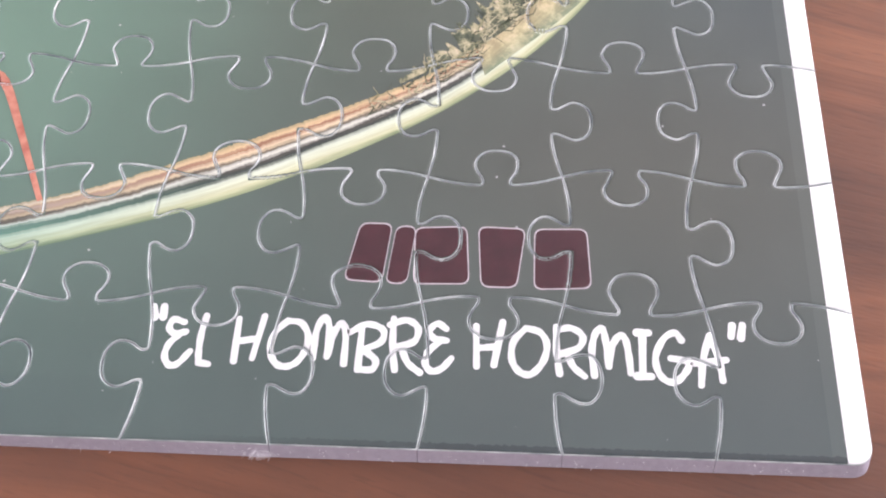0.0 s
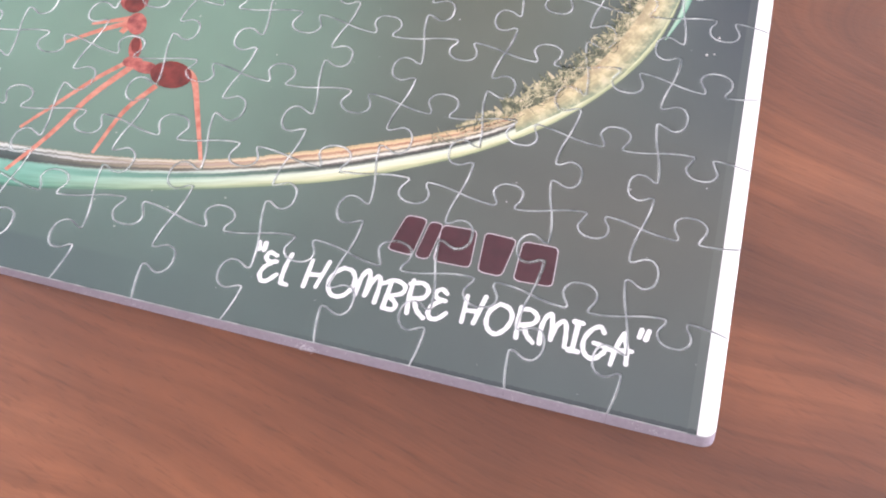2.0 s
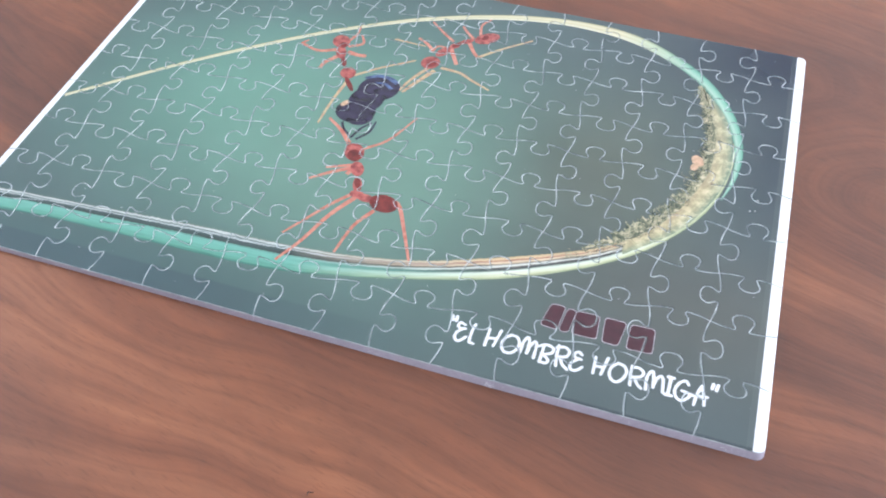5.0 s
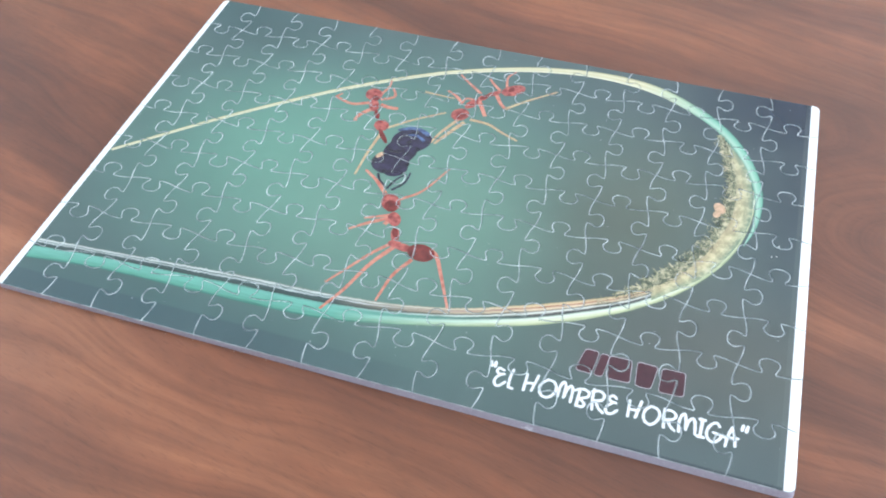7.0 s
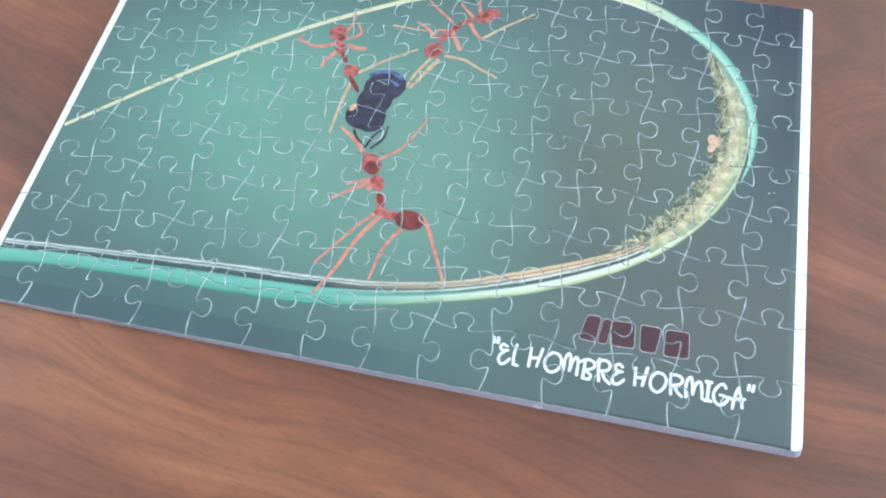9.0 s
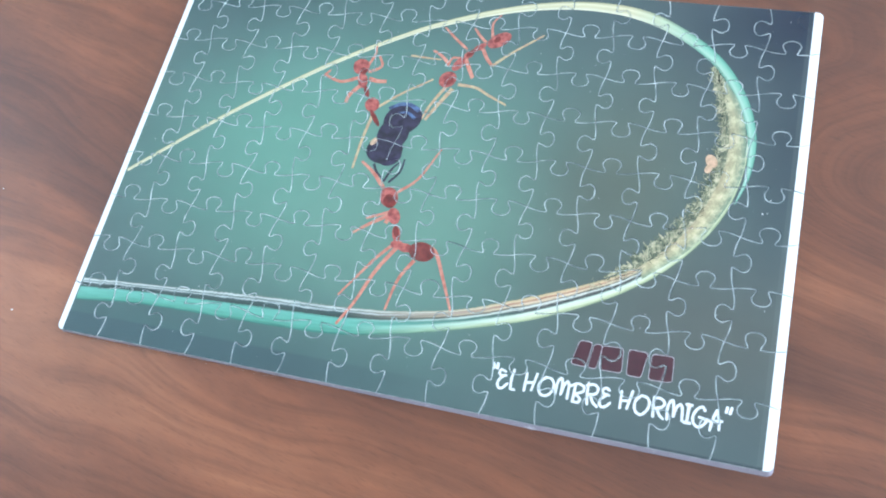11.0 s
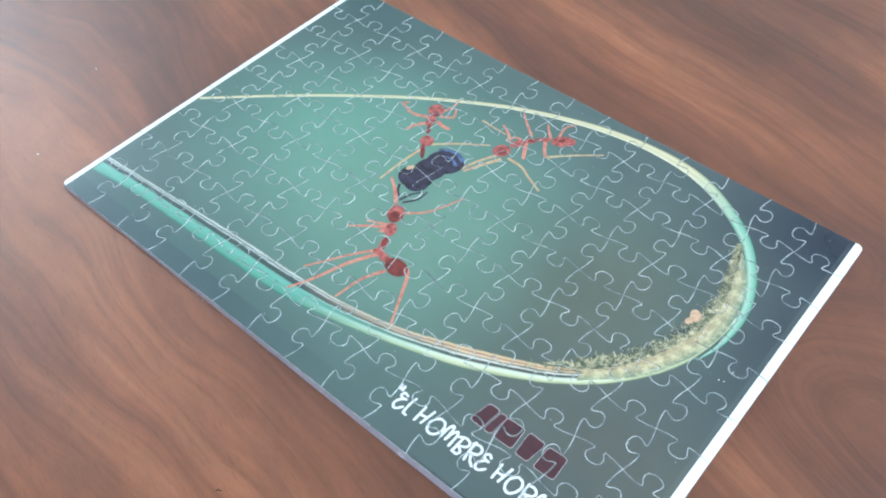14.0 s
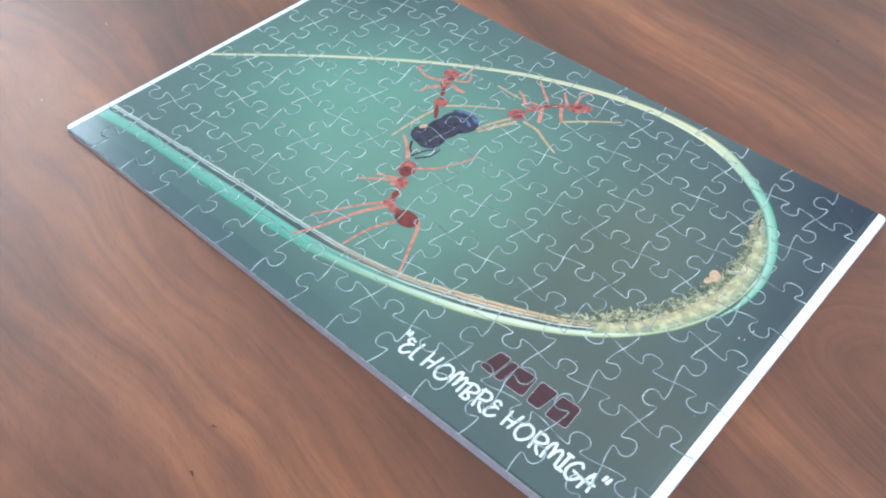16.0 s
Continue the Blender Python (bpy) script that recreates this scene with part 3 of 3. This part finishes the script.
red_shape([(127.4, 82.4, 4.9, 3.9, 122), (131.8, 74.2, 3.9, 2.6, 118), (134.9, 66.4, 3.8, 1.7, 110), (136.2, 62.0, 2.6, 1.9, 10), (140.2, 61.0, 3.6, 1.9, -4)],
          [(128.2, 80.6, 3.3, 2.7, 122), (134.6, 67.4, 2.6, 1.2, 112), (147.6, 60.4, 5.6, 4.2, -8)],
          [([(123.9, 86.2), (117.6, 92.7), (110.9, 97.5)], 1.9, 1.1), ([(130.3, 85.1), (137.9, 92.7), (144.6, 108.0)], 1.3, 0.7), ([(130.2, 74.6), (122.3, 69.2), (116.1, 64.1)], 1.9, 0.9), ([(129.4, 75.7), (120.1, 71.4)], 1.5, 0.8), ([(130.0, 73.2), (129.0, 70.4)], 2.2, 1.6),
           ([(135.8, 62.6), (129.4, 54.9), (123.1, 45.0), (117.6, 36.3)], 1.5, 0.8), ([(137.2, 61.4), (130.5, 49.1), (125.7, 35.4), (120.3, 24.1)], 1.9, 1.0), ([(145.4, 56.2), (140.8, 46.9), (138.7, 33.5)], 1.6, 0.9), ([(149.8, 63.0), (153.9, 60.4), (158.9, 50.8), (165.2, 37.8)], 2.0, 0.9)], [])
red_shape([(97.4, 144.4, 4.3, 3.8, 120), (100.0, 137.4, 4.2, 2.2, 112), (107.8, 125.6, 3.7, 3.3, 115)],
          [(99.0, 142.4, 2.0, 1.6, 120), (103.4, 131.8, 3.2, 1.1, 118), (110.8, 119.0, 4.9, 1.1, 128)],
          [([(97.4, 138.5), (89.8, 135.6), (80.9, 138.4)], 1.8, 1.1), ([(81.6, 138.6), (83.4, 141.2)], 1.2, 0.7), ([(99.6, 134.6), (95.9, 129.4), (95.3, 125.1)], 2.0, 1.5), ([(100.5, 145.7), (102.2, 151.5), (101.8, 156.3)], 1.3, 0.8), ([(101.5, 142.0), (106.9, 145.7), (104.5, 151.0)], 1.6, 0.9), ([(102.6, 138.6), (107.2, 137.8), (111.1, 138.2)], 2.2, 1.8)],
          [([(111.0, 125.0), (119.9, 132.9), (132.4, 141.8)], 1.3, 0.8), ([(109.3, 120.0), (108.0, 107.8), (107.5, 93.5)], 1.4, 0.9)])
red_shape([(157.4, 165.2, 5.8, 3.4, 38), (149.4, 160.6, 3.4, 1.4, 40), (145.4, 156.2, 2.6, 1.6, 50), (141.8, 150.8, 4.0, 2.1, 62), (138.8, 142.4, 4.3, 3.8, 60)],
          [(156.4, 165.4, 2.0, 1.2, 60), (146.0, 157.2, 2.6, 1.1, 50), (139.4, 141.8, 2.3, 1.9, 60)],
          [([(143.9, 158.9), (137.1, 164.3), (131.3, 169.5)], 1.3, 0.8), ([(136.9, 150.9), (133.3, 154.2), (128.8, 156.7)], 1.6, 1.0), ([(151.7, 163.4), (147.8, 167.0), (145.0, 170.4)], 1.4, 0.9), ([(153.9, 166.6), (152.7, 173.6), (155.5, 178.7)], 1.2, 0.7), ([(150.9, 160.0), (153.9, 155.1), (157.0, 151.7)], 1.8, 1.3), ([(144.4, 153.8), (149.7, 144.4)], 1.9, 1.7), ([(137.1, 149.4), (138.3, 153.6), (142.7, 154.0)], 1.3, 1.0)],
          [([(157.0, 151.7), (165.0, 159.8), (176.8, 169.8)], 1.4, 0.8), ([(119.1, 152.9), (128.2, 152.4), (133.5, 152.3)], 1.0, 0.6), ([(144.0, 140.4), (152.4, 139.7), (158.6, 136.6), (167.3, 132.7)], 1.5, 0.9), ([(139.2, 139.2), (134.4, 129.4), (131.8, 121.2)], 1.5, 1.0), ([(142.0, 138.0), (136.8, 128.0), (133.5, 121.0)], 2.0, 1.1)])
# the dark one: two rounded lobes with a waist, a blue sheen along its upper rim
for k, o in enumerate(((123.6, 120.2, 8.9, 7.6, 35), (121.2, 112.4, 8.6, 7.0, 75), (119.4, 104.4, 8.2, 7.0, 10), (122.6, 101.6, 5.4, 4.6, 40))):
    bm = bmesh.new()
    oval(bm, *o)
    lay("printed_dark_shape", bm, M_BLACK, 7 + 0.3 * k, "blue-black rounded shape print")
for k, pts in enumerate(([(116.6, 96.9), (118.7, 93.4), (122.1, 90.6)], [(123.0, 89.3), (125.3, 95.8), (128.3, 99.6)], [(125.3, 89.1), (129.1, 94.7), (129.6, 101.0)])):
    bm = bmesh.new()
    stroke(bm, pts, 1.1, 0.7)
    lay("printed_stroke", bm, M_BLACK, 6.5 + 0.2 * k, "blue-black stroke print")
for k, (pts, w0, w1) in enumerate((([(116.0, 124.6), (120.9, 127.4), (125.7, 127.4), (130.2, 125.0)], 1.4, 2.2), ([(121.0, 123.0), (125.0, 123.6), (129.0, 121.0)], 0.8, 1.6))):
    bm = bmesh.new()
    stroke(bm, pts, w0, w1)
    lay("printed_sheen", bm, M_BLUE, 8.4 + 0.3 * k, "blue sheen stroke print")
bm = bmesh.new()
oval(bm, 113.6, 107.6, 2.2, 1.2, 60)
lay("printed_sheen", bm, M_PEACH, 8.4, "pale peach glint print")

# the white caption: brushed capital letters with round stroke ends
def letter(sign, *strokes):
    w = 1.15 if sign in '"I' else 1.0
    for pts in strokes:
        p = [Vector(q) for q in pts]
        p = spline(p, 7) if len(p) > 2 else [p[0].lerp(p[1], t / 4) for t in range(5)]
        STROKES.append((p, w))
    bm = bmesh.new()
    lo = [min(q[k] for p, _ in STROKES for q in p) - w for k in (0, 1)]
    hi = [max(q[k] for p, _ in STROKES for q in p) + w for k in (0, 1)]
    # fill a fine grid wherever it lies within half a stroke's width of a stroke
    step = 0.09
    nx, ny = int((hi[0] - lo[0]) / step) + 2, int((hi[1] - lo[1]) / step) + 2
    gx, gy = np.meshgrid(lo[0] + step * np.arange(nx), lo[1] + step * np.arange(ny), indexing="ij")
    depth = np.full((nx, ny), -9.0)
    for p, wide in STROKES:
        for i, (a, b) in enumerate(zip(p, p[1:])):
            d = b - a
            t = np.clip(((gx - a.x) * d.x + (gy - a.y) * d.y) / max(d.length_squared, 1e-9), 0, 1)
            half = wide / 2 * (1 + 0.09 * math.sin(i * 0.9 + a.x))
            depth = np.maximum(depth, half - np.hypot(gx - a.x - t * d.x, gy - a.y - t * d.y))
    STROKES.clear()
    verts = {}

    def corner(i, j):
        """A grid point, drawn in to the letter's edge where it lies just outside."""
        if (i, j) not in verts:
            x, y, q = gx[i, j], gy[i, j], depth[i, j]
            if q < 0:
                sx, sy = depth[min(i + 1, nx - 1), j] - depth[max(i - 1, 0), j], depth[i, min(j + 1, ny - 1)] - depth[i, max(j - 1, 0)]
                n = math.hypot(sx, sy) or 1.0
                x, y = x - q * sx / n, y - q * sy / n
            verts[i, j] = bm.verts.new((x, y, 0))
        return verts[i, j]

    for i in range(nx - 1):
        for j in range(ny - 1):
            if max(depth[i, j], depth[i + 1, j], depth[i, j + 1], depth[i + 1, j + 1]) > 0 and min(depth[i, j], depth[i + 1, j], depth[i, j + 1], depth[i + 1, j + 1]) > -1.4 * step:
                bm.faces.new((corner(i, j), corner(i + 1, j), corner(i + 1, j + 1), corner(i, j + 1)))
    return lay("printed_letter", bm, M_WHITE, 2, "white brushed capital letter print", cut=False)


STROKES = []
letter('"', [(187.0, 20.3), (187.4, 18.6)], [(188.6, 20.3), (188.7, 18.6)])
letter('E', [(192.1, 17.9), (190.4, 18.3), (189.9, 17.0), (190.8, 16.1), (192.5, 16.4)], [(191.5, 15.8), (190.3, 14.5), (189.9, 12.6), (190.8, 11.2), (192.1, 11.5), (193.6, 13.4)])
letter('L', [(195.3, 19.0), (194.9, 16.3), (194.9, 13.6), (195.1, 11.7)], [(195.1, 11.7), (196.6, 11.5)])
letter('H', [(200.3, 18.7), (200.3, 12.1)], [(204.1, 19.2), (203.0, 12.6)], [(200.3, 15.1), (203.4, 15.7)])
letter('O', [(207.7, 18.6), (206.0, 16.8), (205.5, 14.1), (206.5, 12.0), (208.1, 11.5), (209.7, 12.3), (210.8, 14.3), (210.9, 16.5), (209.7, 18.3), (207.7, 18.6)])
letter('M', [(212.0, 12.9), (212.1, 17.0), (213.1, 19.3), (214.0, 17.6), (214.0, 13.2)], [(214.1, 13.5), (214.7, 16.7), (215.7, 18.4), (216.5, 17.1), (216.6, 12.2)])
letter('B', [(218.9, 17.9), (218.7, 11.4)], [(217.2, 17.1), (219.6, 18.4), (222.0, 17.6), (221.8, 15.7), (219.1, 14.4)], [(219.5, 14.3), (221.2, 12.9), (220.8, 11.5), (218.7, 11.4)])
letter('R', [(223.5, 19.4), (223.6, 15.0), (224.1, 11.5)], [(223.0, 18.4), (225.5, 19.2), (227.2, 18.0), (226.7, 15.9), (224.1, 15.0)], [(224.9, 14.8), (226.0, 12.6), (227.8, 11.2)])
letter('E', [(231.4, 18.0), (230.1, 18.8), (228.9, 17.7), (229.6, 16.5), (231.5, 16.2)], [(230.4, 15.9), (228.9, 14.5), (228.5, 12.7), (229.4, 11.5), (230.9, 11.9), (232.3, 13.5)])
letter('H', [(235.8, 18.6), (236.0, 12.4)], [(239.7, 19.3), (238.5, 12.7)], [(236.1, 15.2), (238.8, 15.5)])
letter('O', [(243.1, 18.5), (241.3, 16.3), (241.1, 13.6), (242.2, 11.8), (243.9, 11.5), (245.6, 13.4), (246.2, 16.0), (245.2, 17.9), (243.1, 18.5)])
letter('R', [(247.6, 18.8), (247.6, 14.9), (248.0, 11.7)], [(247.6, 18.3), (249.7, 18.7), (251.4, 17.5), (250.8, 15.7), (248.0, 14.6)], [(249.1, 14.8), (250.0, 12.8), (251.6, 11.4)])
letter('M', [(253.0, 11.6), (252.7, 15.3), (253.3, 18.0), (254.3, 18.7), (254.8, 16.4), (255.1, 13.0)], [(255.1, 13.0), (255.6, 15.9), (256.7, 17.7), (257.6, 17.2), (258.0, 14.8), (258.2, 12.1)])
letter('I', [(260.1, 18.3), (259.9, 11.9)], [(259.3, 18.3), (261.0, 18.3)], [(259.1, 11.7), (261.1, 11.7)])
letter('G', [(265.7, 17.3), (264.8, 18.4), (263.2, 17.5), (261.9, 14.9), (262.1, 12.5), (263.3, 11.1), (264.8, 11.2), (266.3, 12.9), (266.6, 14.3)], [(266.6, 14.2), (264.0, 14.5)])
letter('A', [(268.1, 10.6), (268.6, 14.3), (269.7, 18.1)], [(269.9, 18.2), (270.9, 14.3), (271.2, 11.4)], [(267.3, 13.8), (271.9, 14.5)])
letter('"', [(273.2, 19.8), (272.9, 18.1)], [(274.7, 19.9), (274.3, 17.9)])

# five maroon bars with a pale outline stand over the caption
for quad in ([(215.5, 25.6), (221.2, 25.3), (222.2, 35.0), (217.4, 35.0)], [(221.9, 25.2), (225.0, 25.2), (226.0, 34.6), (223.0, 34.6)], [(226.2, 25.2), (234.4, 25.4), (233.8, 34.8), (226.0, 34.4)], [(236.4, 25.0), (241.6, 25.0), (242.9, 34.6), (235.8, 34.8)], [(244.4, 24.8), (252.8, 25.2), (252.3, 34.8), (244.5, 34.6)]):
    ring = []
    for k, p in enumerate(quad):
        p, before, after = Vector(p), Vector(quad[k - 1]), Vector(quad[(k + 1) % 4])
        a, b = p + (before - p).normalized() * 1.3, p + (after - p).normalized() * 1.3
        ring += [a.lerp(p, t).lerp(p.lerp(b, t), t) for t in (0, 0.25, 0.5, 0.75, 1)]
    quad = ring
    mid = sum((Vector(p) for p in quad), Vector((0, 0))) / len(quad)
    bm = bmesh.new()
    bm.faces.new([bm.verts.new((*p, 0)) for p in quad])
    bar = lay("printed_bar", bm, M_MAROON, 1, "dark maroon bar print")
    bm = bmesh.new()
    rim = [[bm.verts.new((*(Vector(p) + (Vector(p) - mid).normalized() * g), 0)) for p in quad] for g in (0.25, 0.0)]
    for k in range(len(quad)):
        bm.faces.new((rim[0][k], rim[0][(k + 1) % len(quad)], rim[1][(k + 1) % len(quad)], rim[1][k]))
    lay("printed_outline", bm, M_OUTLINE, 2, "pale outline print")

# torn paper fibres along the lower edge, with a tuft under one cut
bm = bmesh.new()
for k in range(420):
    tuft = k < 70
    x = rng.gauss(205.5, 0.9) if tuft else rng.uniform(2, 288)
    y, z = rng.uniform(-1.3, -0.2), rng.uniform(-THICK + 0.1, -0.6)
    length = rng.uniform(0.4, 1.3) if tuft else rng.uniform(0.15, 0.6)
    a = rng.uniform(-2.6, -0.5)
    d = Vector((math.cos(a), math.sin(a), rng.uniform(-0.4, 0.6))) * length
    w = Vector((-d.y, d.x, 0)).normalized() * rng.uniform(0.02, 0.045)
    p = Vector((x, y, z))
    bend = Vector((rng.uniform(-0.2, 0.2), 0, rng.uniform(0, 0.25)))
    q = [p - w, p + w, p + d * 0.5 + bend + w * 0.8, p + d * 0.5 + bend - w * 0.8, p + d]
    q = [bm.verts.new((v.x, v.y, max(v.z, -THICK + 0.02))) for v in q]
    for v in q:
        v.co *= MM
    bm.faces.new(q[:4])
    bm.faces.new((q[3], q[2], q[4]))
tagged(part("paper_fuzz", bm, M_FUZZ, puzzle, "pale torn paper fibres"), kind="stuff")

M_LINT = plain("dark_lint", (0.05, 0.03, 0.025), 0.9)
M_CRUMB = plain("pale_crumb", (0.7, 0.68, 0.66), 0.9)


def lint(x, y, turn, size):
    """A curled dark fibre lying on the table."""
    bm = bmesh.new()
    pts = spline([Vector((0, 0, 0.25)), Vector((0.5, 0.55, 0.3)), Vector((1.3, 0.5, 0.45)), Vector((1.7, -0.2, 0.3)), Vector((2.6, -0.6, 0.22))], 5)
    rings = []
    for i, p in enumerate(pts):
        d = (pts[min(i + 1, len(pts) - 1)] - pts[max(i - 1, 0)]).normalized()
        side = d.cross(Vector((0, 0, 1))).normalized()
        up = side.cross(d)
        rad = 0.2 * (1 - 0.6 * abs(i / (len(pts) - 1) - 0.4))
        rings.append([bm.verts.new((p + (side * math.cos(a) + up * math.sin(a)) * rad) * MM) for a in (k * math.pi / 3 for k in range(6))])
    for a, c in zip(rings, rings[1:]):
        for k in range(6):
            bm.faces.new((a[k], a[(k + 1) % 6], c[(k + 1) % 6], c[k]))
    bm.faces.new(rings[0])
    bm.faces.new(rings[-1])
    ob = tagged(part("lint", bm, M_LINT, None, smooth=True), "tiny curled dark lint fibre lying on the table", "lint", "lint on the table")
    ob.matrix_world = pose(x * MM, y * MM, TABLE_Z, 0, 0, turn) @ Matrix.Diagonal((size, size, 1, 1))


lint(165.0, -52.3, 60, 0.8)
lint(173.0, -67.0, 10, 0.75)
lint(218.4, -39.2, 100, 0.6)
lint(218.9, 300.4, 30, 0.45)


def crumb(x, y, size, z=TABLE_Z, label="tiny pale crumb of dust lying on the table"):
    bm = bmesh.new()
    bmesh.ops.create_icosphere(bm, subdivisions=2, radius=size * MM)
    for v in bm.verts:
        v.co *= 1 + 0.35 * noise.noise(v.co * 1800 + Vector((x, y, 0)))
        v.co.z = max(v.co.z, -0.5 * size * MM)
    ob = tagged(part("crumb", bm, M_CRUMB), label, "crumb", "crumbs of dust")
    ob.location = (x * MM, y * MM, z + 0.5 * size * MM)


crumb(-28.8, 4.6, 0.4)
crumb(-60.0, 60.0, 0.3)
for x, y, size in ((276.6, 97.4, 0.32), (278.4, 98.0, 0.24), (279.0, 103.6, 0.28)):
    crumb(x, y, size, TABLE_Z + 0.0001 + THICK * MM, "tiny pale crumb of dust lying on the puzzle")

for r in range(ROWS):
    for c in range(COLS):
        piece(c, r)
